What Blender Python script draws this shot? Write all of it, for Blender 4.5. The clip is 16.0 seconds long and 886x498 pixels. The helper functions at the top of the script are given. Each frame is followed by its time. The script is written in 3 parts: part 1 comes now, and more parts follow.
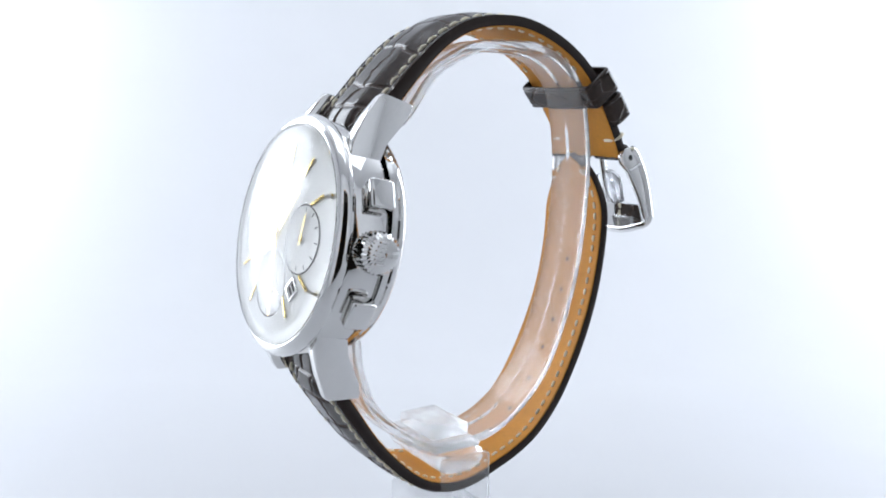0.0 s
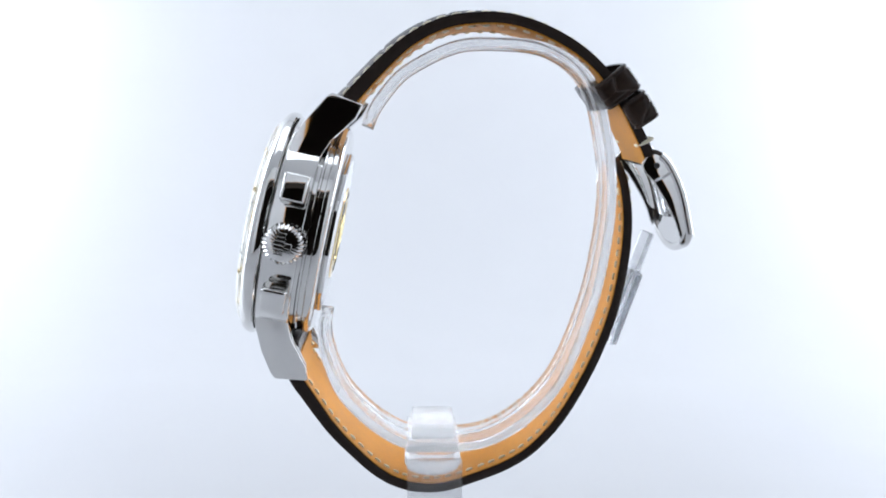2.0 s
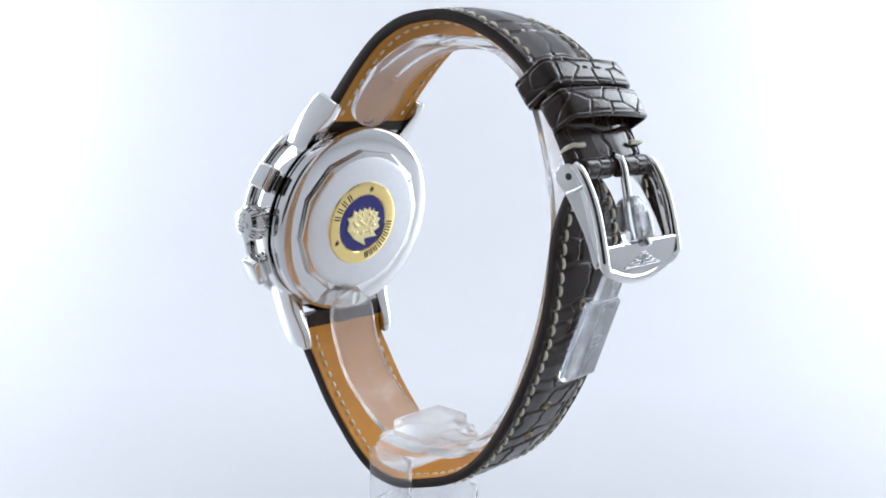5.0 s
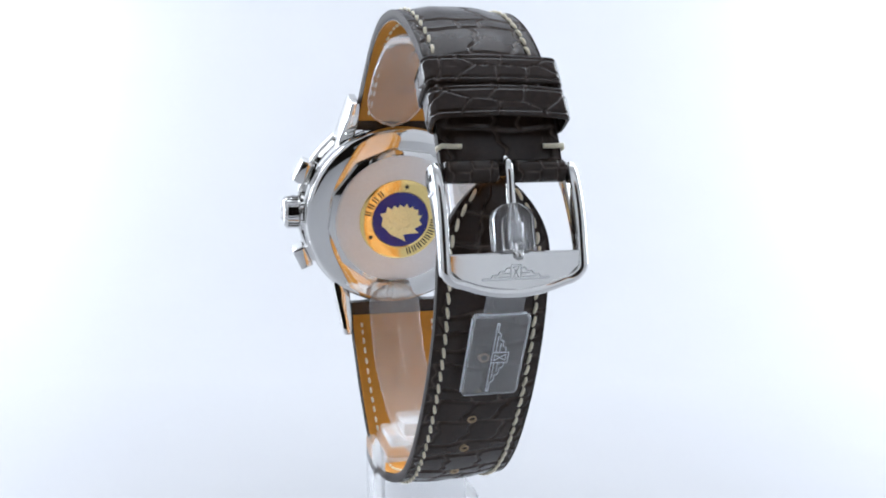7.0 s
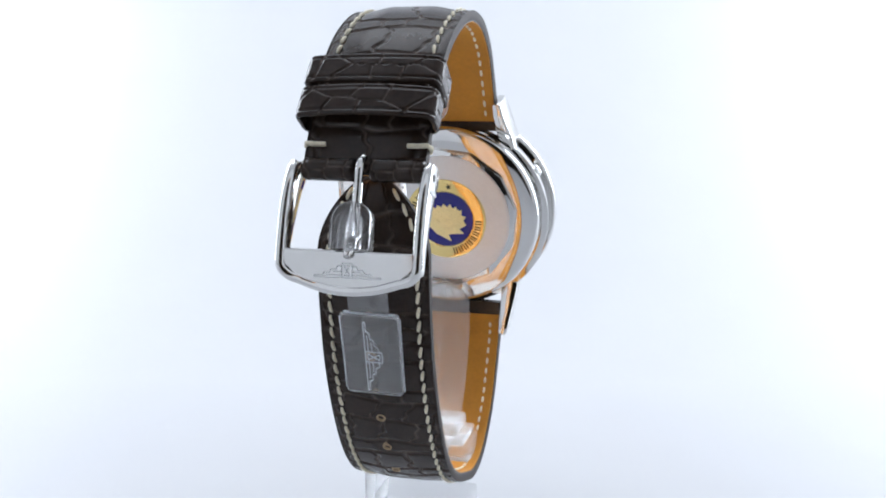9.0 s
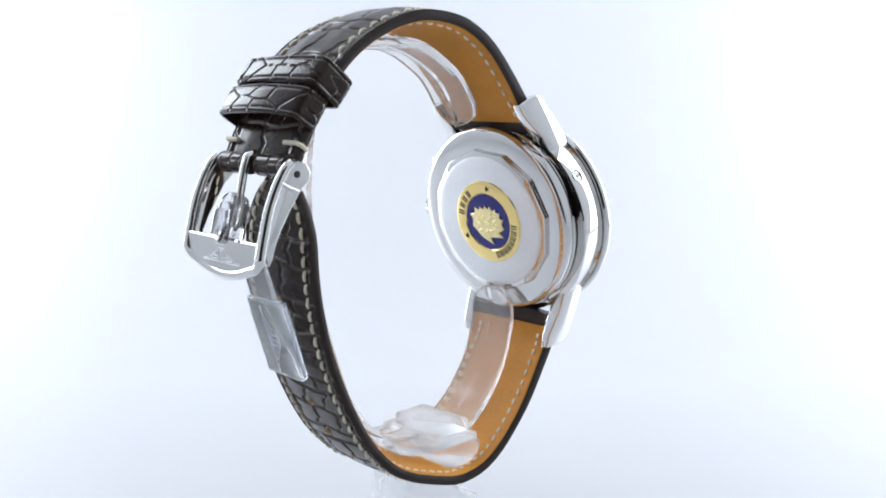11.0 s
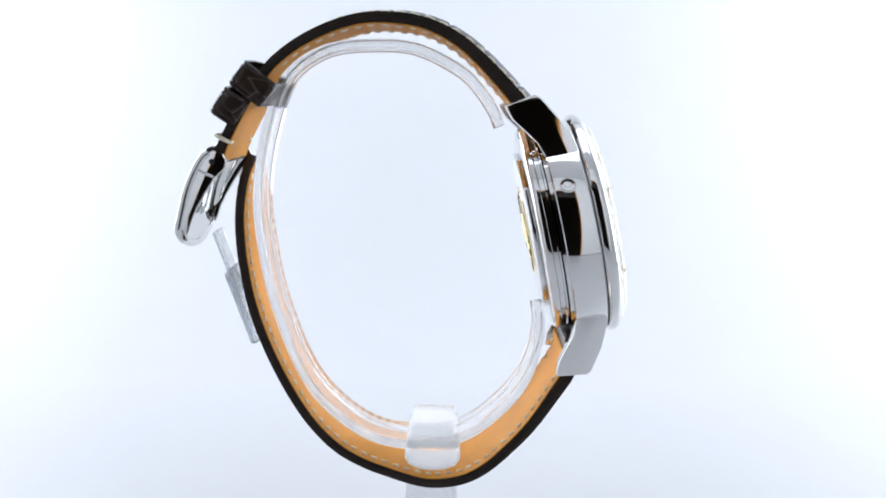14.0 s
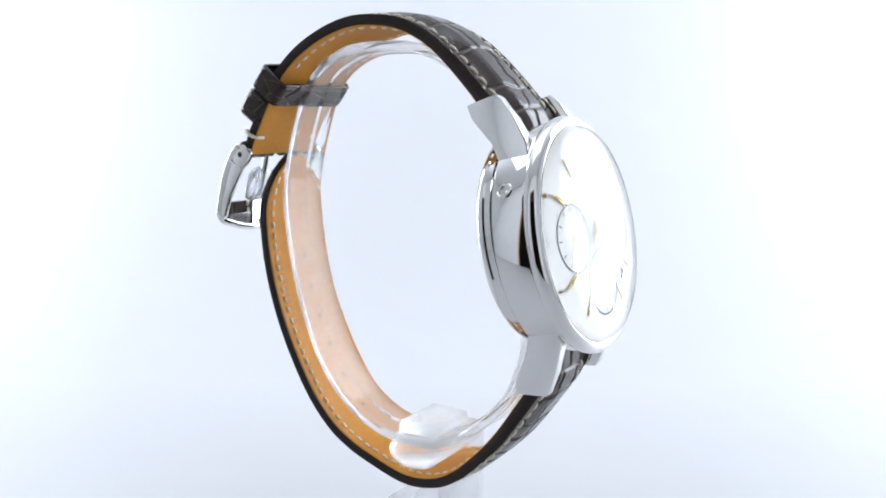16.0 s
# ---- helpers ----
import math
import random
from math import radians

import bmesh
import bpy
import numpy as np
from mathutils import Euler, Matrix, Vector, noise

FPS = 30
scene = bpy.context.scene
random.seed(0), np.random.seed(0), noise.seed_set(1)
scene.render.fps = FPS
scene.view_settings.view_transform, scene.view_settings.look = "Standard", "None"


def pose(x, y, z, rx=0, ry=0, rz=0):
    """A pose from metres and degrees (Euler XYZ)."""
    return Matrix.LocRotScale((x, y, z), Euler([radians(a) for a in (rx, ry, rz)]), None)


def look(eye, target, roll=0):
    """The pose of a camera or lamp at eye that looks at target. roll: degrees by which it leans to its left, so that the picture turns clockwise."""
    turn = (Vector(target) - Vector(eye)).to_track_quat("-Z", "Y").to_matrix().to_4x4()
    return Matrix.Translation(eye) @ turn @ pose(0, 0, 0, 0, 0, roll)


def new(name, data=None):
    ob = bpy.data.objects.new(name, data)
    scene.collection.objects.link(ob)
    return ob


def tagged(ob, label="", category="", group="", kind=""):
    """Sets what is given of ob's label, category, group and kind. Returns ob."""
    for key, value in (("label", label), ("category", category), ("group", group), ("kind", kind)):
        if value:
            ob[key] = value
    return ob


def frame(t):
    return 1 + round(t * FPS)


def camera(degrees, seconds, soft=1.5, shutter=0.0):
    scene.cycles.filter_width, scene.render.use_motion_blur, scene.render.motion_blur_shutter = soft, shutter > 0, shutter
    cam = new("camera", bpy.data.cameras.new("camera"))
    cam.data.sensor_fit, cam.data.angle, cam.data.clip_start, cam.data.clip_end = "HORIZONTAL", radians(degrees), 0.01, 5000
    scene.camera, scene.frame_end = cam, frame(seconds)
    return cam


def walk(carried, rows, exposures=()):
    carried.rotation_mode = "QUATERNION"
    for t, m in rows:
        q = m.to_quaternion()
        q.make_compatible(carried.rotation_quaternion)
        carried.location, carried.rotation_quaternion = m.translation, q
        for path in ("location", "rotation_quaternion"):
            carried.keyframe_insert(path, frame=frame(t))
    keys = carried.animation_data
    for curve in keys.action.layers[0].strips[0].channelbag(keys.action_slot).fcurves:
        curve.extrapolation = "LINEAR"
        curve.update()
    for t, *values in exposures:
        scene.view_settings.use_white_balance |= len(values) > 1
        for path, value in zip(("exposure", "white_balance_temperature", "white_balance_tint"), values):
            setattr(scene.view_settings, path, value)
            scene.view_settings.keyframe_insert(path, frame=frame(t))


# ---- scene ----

# ================= camera =================
cam = camera(51.48, 16.0, soft=1.9)
STILL = pose(0, -0.171, 0.0922, 80.69, 0, -0.58) @ pose(0, 0, 0, 0, 0, 0.48)
walk(cam, [(0, STILL), (16, STILL)], exposures=[(0, 0.31), (5.5, 0.31), (7, 0.39), (16, 0.40)])

# ================= light =================
world = bpy.data.worlds.new("dark_room")
world.use_nodes = True
world.node_tree.nodes["Background"].inputs[0].default_value = (0.05, 0.045, 0.042, 1)
world.node_tree.nodes["Background"].inputs[1].default_value = 0.6
scene.world = world


def softbox(name, size_x, size_y, power, color, eye, target):
    lamp = bpy.data.lights.new(name, "AREA")
    lamp.shape, lamp.size, lamp.size_y = "RECTANGLE", size_x, size_y
    lamp.energy, lamp.color = power, color
    ob = new(name, lamp)
    ob.matrix_world = look(eye, target)
    return ob


COOL = (0.845, 0.912, 0.997)
softbox("softbox_top", 0.30, 0.26, 0.34, COOL, (0, 0.08, 0.44), (0, 0.10, 0))
softbox("softbox_side_a", 0.20, 0.42, 1.55, COOL, (-0.345, 0.255, 0.215), (0.1, 0.26, 0.18))
softbox("softbox_side_b", 0.24, 0.42, 1.65, COOL, (0.345, 0.235, 0.215), (-0.1, 0.24, 0.18))


# ================= materials =================
def material(name, color, rough=0.5, metal=0.0, **extra):
    m = bpy.data.materials.new(name)
    m.use_nodes = True
    b = m.node_tree.nodes["Principled BSDF"]
    b.inputs["Base Color"].default_value = (*color, 1)
    b.inputs["Roughness"].default_value = rough
    b.inputs["Metallic"].default_value = metal
    for key, value in extra.items():
        b.inputs[key.replace("_", " ")].default_value = value
    return m


def grain(m, scale, spread, bump=0.0, dist=0.0002, stretch=(1, 1, 1), rough_spread=0.0, detail=6):
    """Noise at two scales: mottles the base colour and roughness, and roughens the surface."""
    nt = m.node_tree
    b = nt.nodes["Principled BSDF"]
    co = nt.nodes.new("ShaderNodeTexCoord")
    mp = nt.nodes.new("ShaderNodeMapping")
    mp.inputs["Scale"].default_value = stretch
    nt.links.new(co.outputs["Object"], mp.inputs["Vector"])
    fine = nt.nodes.new("ShaderNodeTexNoise")
    fine.inputs["Scale"].default_value, fine.inputs["Detail"].default_value = scale, detail
    wide = nt.nodes.new("ShaderNodeTexNoise")
    wide.inputs["Scale"].default_value, wide.inputs["Detail"].default_value = scale * 0.12, 3
    for nz in (fine, wide):
        nt.links.new(mp.outputs["Vector"], nz.inputs["Vector"])
    add = nt.nodes.new("ShaderNodeMath")
    add.operation = "ADD"
    nt.links.new(fine.outputs["Fac"], add.inputs[0])
    nt.links.new(wide.outputs["Fac"], add.inputs[1])
    ramp = nt.nodes.new("ShaderNodeMapRange")
    ramp.inputs["From Min"].default_value, ramp.inputs["From Max"].default_value = 0.6, 1.4
    ramp.inputs["To Min"].default_value, ramp.inputs["To Max"].default_value = 1 - spread, 1 + spread
    nt.links.new(add.outputs[0], ramp.inputs["Value"])
    mix = nt.nodes.new("ShaderNodeVectorMath")
    mix.operation = "SCALE"
    mix.inputs[0].default_value = b.inputs["Base Color"].default_value[:3]
    nt.links.new(ramp.outputs[0], mix.inputs["Scale"])
    nt.links.new(mix.outputs[0], b.inputs["Base Color"])
    if rough_spread:
        rr = nt.nodes.new("ShaderNodeMapRange")
        r0 = b.inputs["Roughness"].default_value
        rr.inputs["From Min"].default_value, rr.inputs["From Max"].default_value = 0.6, 1.4
        rr.inputs["To Min"].default_value, rr.inputs["To Max"].default_value = max(r0 - rough_spread, 0), r0 + rough_spread
        nt.links.new(add.outputs[0], rr.inputs["Value"])
        nt.links.new(rr.outputs[0], b.inputs["Roughness"])
    if bump:
        bp = nt.nodes.new("ShaderNodeBump")
        bp.inputs["Strength"].default_value, bp.inputs["Distance"].default_value = bump, dist
        nt.links.new(fine.outputs["Fac"], bp.inputs["Height"])
        nt.links.new(bp.outputs["Normal"], b.inputs["Normal"])
    return m


PAPER = grain(material("white_sweep", (0.60, 0.60, 0.61), 0.6), 60, 0.012)
FLOOR = grain(material("white_acrylic", (0.548, 0.551, 0.566), 0.32), 40, 0.015)
FLAP = grain(material("grey_fabric", (0.62, 0.62, 0.625), 0.8), 300, 0.06)
ROOM = material("dark_curtain", (0.045, 0.038, 0.033), 0.9)
STEEL = grain(material("polished_steel", (0.71, 0.703, 0.69), 0.05, 1.0), 900, 0.02, rough_spread=0.02)
SATIN = grain(material("satin_steel", (0.78, 0.78, 0.785), 0.25, 1.0), 1100, 0.03, rough_spread=0.05)
# blue-leaning base colour offsets the tan light reflected from the strap lining
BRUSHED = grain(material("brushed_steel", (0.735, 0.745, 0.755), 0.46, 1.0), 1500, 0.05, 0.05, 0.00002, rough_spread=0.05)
GOLD = grain(material("gold_plate", (0.93, 0.72, 0.30), 0.12, 1.0), 1200, 0.04, rough_spread=0.04)
PALE_GOLD = grain(material("matte_pale_gold", (0.90, 0.78, 0.42), 0.42, 0.85), 2600, 0.10, 0.3, 0.00006)
ENAMEL = grain(material("blue_enamel", (0.022, 0.024, 0.24), 0.12), 500, 0.08)
INK = material("black_ink", (0.01, 0.01, 0.01), 0.4)
# near-black that paints the shade inside pin holes and punched holes
SHADE = material("recess_shade_paint", (0.01, 0.01, 0.01), 0.6)
LEATHER = grain(material("brown_croc_leather", (0.030, 0.0185, 0.0140), 0.19, 0.0, Specular_IOR_Level=0.28), 1400, 0.30, 0.10, 0.00010, rough_spread=0.06)


def furrows(m, tint):
    """Mixes the furrows' paler tint over the leather, their waxy sheen painted in."""
    nt = m.node_tree
    b = nt.nodes["Principled BSDF"]
    src = b.inputs["Base Color"].links[0].from_socket
    at = nt.nodes.new("ShaderNodeAttribute")
    at.attribute_name = "furrow"
    mx = nt.nodes.new("ShaderNodeMix")
    mx.data_type = "RGBA"
    nt.links.new(at.outputs["Fac"], mx.inputs["Factor"])
    nt.links.new(src, mx.inputs["A"])
    mx.inputs["B"].default_value = (*tint, 1)
    nt.links.new(mx.outputs["Result"], b.inputs["Base Color"])
    return m


furrows(LEATHER, (0.105, 0.08, 0.068))
EDGE = grain(material("edge_paint", (0.030, 0.021, 0.018), 0.45, 0.0, Specular_IOR_Level=0.14), 900, 0.25, 0.12, 0.0001)
TAN = grain(material("tan_calf_lining", (0.55, 0.235, 0.032), 0.6, 0.0, Specular_IOR_Level=0.25), 1300, 0.12, 0.15, 0.00006, rough_spread=0.06)
THREAD = grain(material("cream_thread", (0.84, 0.77, 0.60), 0.75), 4000, 0.2, 0.4, 0.0001)
STAMP = grain(material("pressed_print", (0.30, 0.13, 0.035), 0.6), 900, 0.2)
RAW = grain(material("raw_leather_rim", (0.50, 0.36, 0.22), 0.7), 1500, 0.2)
DIAL = grain(material("silvered_dial", (0.74, 0.735, 0.71), 0.38, 0.2), 1800, 0.03, rough_spread=0.04)
CLEAR = material("clear_acrylic", (0.96, 0.965, 0.97), 0.10, 0.0, Transmission_Weight=0.87, IOR=1.22)
SOFT_CLEAR = material("soft_clear_acrylic", (0.97, 0.975, 0.98), 0.22, 0.0, Transmission_Weight=0.87, IOR=1.10)
GLASSY = material("bright_clear_acrylic", (0.97, 0.975, 0.99), 0.03, 0.0, Transmission_Weight=0.96, IOR=1.42)
HAZE = grain(material("hazy_acrylic", (0.95, 0.96, 0.98), 0.12, 0.0, Transmission_Weight=0.87, IOR=1.30), 900, 0.04)
CLOUDY = grain(material("cloudy_acrylic", (0.97, 0.975, 0.98), 0.2, 0.0, Transmission_Weight=0.76, IOR=1.11), 900, 0.03)
PRINT = material("grey_print", (0.16, 0.155, 0.15), 0.5)
FROST = grain(material("frosted_acrylic", (0.86, 0.90, 0.95), 0.30, 0.0, Transmission_Weight=0.35, IOR=1.47), 900, 0.05)
CRYSTAL = material("sapphire_crystal", (0.99, 0.99, 1.0), 0.10, 0.0, Transmission_Weight=1.0, IOR=1.20)

# ================= mesh helpers =================
U = 0.0009          # metres in one drawing unit of the watch
TABLE = 80.0        # height of the turning centre over the table, in drawing units
LIFT = Matrix.Diagonal((U, U, U, 1)) @ Matrix.Translation((0, 0, TABLE))
TILT = math.radians(12.0)
CS, SN = math.cos(TILT), math.sin(TILT)
# case space: x as the watch, y up along the dial, z out of the dial
CASE = Matrix(((1, 0, 0, -1.9), (0, -SN, CS, 33.6), (0, CS, SN, -2.8), (0, 0, 0, 1)))
BACK = CASE @ Matrix.Translation((-0.7, 0.8, 0))     # the caseback sits a little off the bezel's axis


def mesh_of(name, bm, mat, smooth=35):
    bmesh.ops.recalc_face_normals(bm, faces=bm.faces)
    me = bpy.data.meshes.new(name)
    bm.to_mesh(me)
    bm.free()
    me.materials.append(mat)
    if smooth:
        me.shade_smooth()
        me.set_sharp_from_angle(angle=radians(smooth))
    return me


def part(name, bm, mat, parent, label="", space=None, smooth=35):
    """One mesh object under a thing or a part; the bmesh is in drawing units of the watch, or of the case with space=CASE."""
    bm.transform(LIFT @ space if space is not None else LIFT)
    ob = new(name, mesh_of(name, bm, mat, smooth))
    ob.parent = parent
    if label:
        ob["label"] = label
    return ob


def revolve(profile, n=96):
    """A body turned round the case axis from (radius, height) pairs."""
    bm = bmesh.new()
    rings = []
    for r, s in profile:
        if r < 1e-4:
            rings.append([bm.verts.new((0, 0, s))])
        else:
            rings.append([bm.verts.new((r * math.cos(2 * math.pi * k / n), r * math.sin(2 * math.pi * k / n), s)) for k in range(n)])
    for a, b in zip(rings, rings[1:]):
        for k in range(n):
            j = (k + 1) % n
            if len(a) == 1 and len(b) == 1:
                continue
            if len(a) == 1:
                bm.faces.new((a[0], b[k], b[j]))
            elif len(b) == 1:
                bm.faces.new((a[k], a[j], b[0]))
            else:
                bm.faces.new((a[k], a[j], b[j], b[k]))
    return bm


def prism(poly, lo, hi, axis=2, bevel=0.0, segs=2):
    """A polygon pushed along one axis; poly holds the other two coordinates in order."""
    bm = bmesh.new()

    def place(p, v):
        q = list(p)
        q.insert(axis, v)
        return q
    a = [bm.verts.new(place(p, lo)) for p in poly]
    b = [bm.verts.new(place(p, hi)) for p in poly]
    bm.faces.new(a)
    bm.faces.new(b[::-1])
    n = len(poly)
    for k in range(n):
        bm.faces.new((a[k], b[k], b[(k + 1) % n], a[(k + 1) % n]))
    bmesh.ops.recalc_face_normals(bm, faces=bm.faces)
    if bevel:
        bmesh.ops.bevel(bm, geom=[e for e in bm.edges if e.calc_face_angle(0) > 0.5], offset=bevel, segments=segs, affect="EDGES", profile=0.5)
    return bm


def block(x0, x1, y0, y1, z0, z1, bevel=0.3, segs=2):
    return prism([(x0, y0), (x1, y0), (x1, y1), (x0, y1)], z0, z1, 2, bevel, segs)


def spline(points, step=0.25):
    """Evenly spaced points on a smooth curve through the given ones."""
    p = np.array(points, float)
    p = np.vstack([2 * p[0] - p[1], p, 2 * p[-1] - p[-2]])
    out = []
    for k in range(1, len(p) - 2):
        for f in np.linspace(0, 1, 24, endpoint=False):
            a, b, c, d = p[k - 1:k + 3]
            out.append(0.5 * (2 * b + (c - a) * f + (2 * a - 5 * b + 4 * c - d) * f ** 2 + (3 * b - a - 3 * c + d) * f ** 3))
    out.append(p[-2])
    out = np.array(out)
    for _ in range(30):
        out[1:-1] = 0.25 * out[:-2] + 0.5 * out[1:-1] + 0.25 * out[2:]
    s = np.concatenate([[0], np.cumsum(np.linalg.norm(np.diff(out, axis=0), axis=1))])
    n = max(int(s[-1] / step), 2)
    q = np.linspace(0, s[-1], n + 1)
    return np.stack([np.interp(q, s, out[:, k]) for k in range(out.shape[1])], 1), q


def normals_2d(line, side):
    t = np.gradient(line, axis=0)
    t /= np.linalg.norm(t, axis=1)[:, None]
    return np.stack([t[:, 1], -t[:, 0]], 1) * side


def tube(points, radius, n=10, caps=True):
    bm = bmesh.new()
    pts = [Vector(p) for p in points]
    rings, up = [], None
    for k, p in enumerate(pts):
        d = (pts[min(k + 1, len(pts) - 1)] - pts[max(k - 1, 0)]).normalized()
        if up is None:
            up = d.orthogonal().normalized()
        up = (up - d * up.dot(d)).normalized()
        side = d.cross(up)
        r = radius[k] if hasattr(radius, "__len__") else radius
        rings.append([bm.verts.new(p + (up * math.cos(2 * math.pi * j / n) + side * math.sin(2 * math.pi * j / n)) * r) for j in range(n)])
    for a, b in zip(rings, rings[1:]):
        for j in range(n):
            bm.faces.new((a[j], a[(j + 1) % n], b[(j + 1) % n], b[j]))
    if caps:
        bm.faces.new(rings[0][::-1])
        bm.faces.new(rings[-1])
    return bm


def join(bms):
    out = bmesh.new()
    for b in bms:
        me = bpy.data.meshes.new("tmp")
        b.to_mesh(me)
        b.free()
        out.from_mesh(me)
        bpy.data.meshes.remove(me)
    return out


# ================= the light tent =================
def setting(name, bm, mat, label, category, smooth=35):
    ob = new(name, mesh_of(name, bm, mat, smooth))
    return tagged(ob, label, category, kind="structure")


def sweep_sheet():
    """Table, curve and back wall: one seamless sheet with thickness."""
    n = 24
    prof = [(-0.205, 0.0)]
    for k in range(0, n + 1):
        a = math.radians(90 * k / n)
        prof.append((0.12 + 0.24 * math.sin(a), 0.24 - 0.24 * math.cos(a)))
    prof += [(0.36, 0.46), (0.366, 0.46)]
    for k in range(n, -1, -1):
        a = math.radians(90 * k / n)
        prof.append((0.12 + 0.246 * math.sin(a), 0.24 - 0.246 * math.cos(a)))
    prof.append((-0.205, -0.006))
    return prism(prof, -0.36, 0.36, 0)


setting("backdrop", sweep_sheet(), FLOOR, "seamless white sheet, flat as table and curving up behind", "backdrop")
setting("wall_west", block(-0.366, -0.36, -0.02, 0.36, -0.006, 0.46, 0), PAPER, "white diffusing side wall of the light tent", "wall")
setting("wall_east", block(0.36, 0.366, -0.02, 0.36, -0.006, 0.46, 0), PAPER, "white diffusing side wall of the light tent", "wall")
setting("flap_west", block(-0.366, -0.36, -0.21, -0.02, -0.006, 0.46, 0), FLAP, "pale grey fabric side flap of the light tent", "wall")
setting("flap_east", block(0.36, 0.366, -0.21, -0.02, -0.006, 0.46, 0), FLAP, "pale grey fabric side flap of the light tent", "wall")
setting("ceiling", block(-0.366, 0.366, -0.21, 0.366, 0.461, 0.467, 0), PAPER, "white diffusing ceiling of the light tent", "ceiling")


OPEN_X, OPEN_Z = 0.102, 0.30     # half width and height of the opening for the lens


def front_wall():
    parts = [block(-0.366, -OPEN_X, -0.216, -0.210, -0.006, 0.46, 0), block(OPEN_X, 0.366, -0.216, -0.210, -0.006, 0.46, 0),
             block(-OPEN_X, OPEN_X, -0.216, -0.210, OPEN_Z, 0.46, 0)]
    return join(parts)


setting("wall_south", front_wall(), FLAP, "pale grey fabric front wall of the light tent with a square opening", "wall")
setting("opening_trim", join([block(-OPEN_X, OPEN_X, -0.2095, -0.2065, OPEN_Z - 0.0025, OPEN_Z, 0), block(-OPEN_X, 0.0025 - OPEN_X, -0.2095, -0.2065, 0.0005, OPEN_Z - 0.004, 0),
                              block(OPEN_X - 0.0025, OPEN_X, -0.2095, -0.2065, 0.0005, OPEN_Z - 0.004, 0)]), TAN, "tan tape round the opening of the light tent", "trim")
setting("room_wall", block(-0.9, 0.9, -0.96, -0.95, -0.5, 0.9, 0), ROOM, "dark curtain of the room behind the camera", "wall")

# ================= the watch =================
watch = tagged(new("wristwatch"), "polished steel chronograph wristwatch with brown crocodile-grain strap on clear stand", "watch")
stand = tagged(new("display_stand"), "clear acrylic C-shaped watch stand standing on the white table", "stand")
tag = tagged(new("hang_tag"), "small clear plastic tag hooked over the buckle tongue", "tag")


def case_parts():
    part("case", revolve([(0, -9.4), (20.8, -9.4), (20.8, -8.75), (21.95, -8.7), (22.15, -8.5), (22.15, -2.5), (21.95, -2.2), (20.5, -2.1), (0, -2.4)], 128),
         STEEL, watch, "polished steel middle case", CASE)
    part("bezel", revolve([(20.75, -2.0), (22.4, -2.0), (22.8, -1.7), (22.95, -1.0), (22.8, -0.3), (22.35, 0.3), (21.7, 0.7), (21.2, 0.8), (20.9, 0.7), (20.75, 0.4), (20.75, -2.0)], 128),
         STEEL, watch, "rounded polished steel bezel", CASE)
    glass = [(20.7, -0.2), (20.7, 1.15), (20.6, 1.5), (20.35, 1.7)] + [(20.2 * math.cos(math.radians(a)), 1.7 + 1.5 * math.sin(math.radians(a))) for a in range(9, 90, 6)]
    inner = [(19.8 * math.cos(math.radians(a)), 1.0 + 1.5 * math.sin(math.radians(a))) for a in range(84, 0, -6)] + [(19.9, 0.8), (19.9, -0.2), (20.7, -0.2)]
    crystal = part("crystal", revolve(glass + [(0, 3.2)], 96), CRYSTAL, watch, "domed clear sapphire crystal", CASE)
    crystal.visible_shadow = False
    part("crystal_inside", revolve([(0, 2.5)] + inner, 96), CRYSTAL, crystal, "", CASE).visible_shadow = False
    back = part("caseback", revolve([(0, -13.0), (16.6, -13.0), (20.0, -12.93), (20.7, -12.75), (21.1, -12.4), (21.25, -11.9), (21.25, -11.3), (21.0, -11.0), (21.0, -10.2), (21.25, -10.0), (21.25, -9.7), (20.4, -9.42), (0, -9.42)], 128), STEEL, watch, "polished steel caseback", BACK)
    poly = [(16.6 * math.cos(math.radians(30 * k + 8)), 16.6 * math.sin(math.radians(30 * k + 8))) for k in range(12)]
    part("back_plate", prism(poly, -14.0, -12.95, 2, 0.3, 2), STEEL, back, "twelve-sided polished steel plate", BACK)
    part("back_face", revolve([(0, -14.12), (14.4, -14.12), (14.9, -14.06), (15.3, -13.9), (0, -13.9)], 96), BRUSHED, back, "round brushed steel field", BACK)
    medal = part("medallion", revolve([(0, -14.2), (6.55, -14.2), (6.75, -14.42), (8.9, -14.42), (9.4, -14.3), (9.55, -14.05), (0, -14.05)], 96), GOLD, back, "gold ring medallion", BACK)
    part("enamel_disc", revolve([(0, -14.32), (6.4, -14.32), (6.5, -14.22), (0, -14.22)], 72), ENAMEL, medal, "blue enamel disc", BACK)
    return back, medal


back, medal = case_parts()


def lugs():
    prof = [(12.0, -2.3), (15.0, -2.3), (18.5, -2.7), (23.2, -4.6), (27.6, -7.2), (28.5, -8.2), (27.6, -14.6), (24.6, -13.6), (19.5, -9.9), (15.5, -8.5), (12.0, -8.5)]
    for up in (1, -1):
        for sx in (1, -1):
            bm = prism([(e * up, s) for e, s in prof], 10.95, 15.6, 0, 0, 2)
            for v in bm.verts:
                if v.co.x > 12:
                    v.co.x -= 2.8 * (abs(v.co.y) - 13) / 15
                v.co.x *= sx
            bmesh.ops.recalc_face_normals(bm, faces=bm.faces)
            bmesh.ops.bevel(bm, geom=[e for e in bm.edges if e.calc_face_angle(0) > 0.5], offset=0.4, segments=2, affect="EDGES", profile=0.5)
            part("lug", bm, STEEL, watch, "polished steel lug", CASE)


lugs()


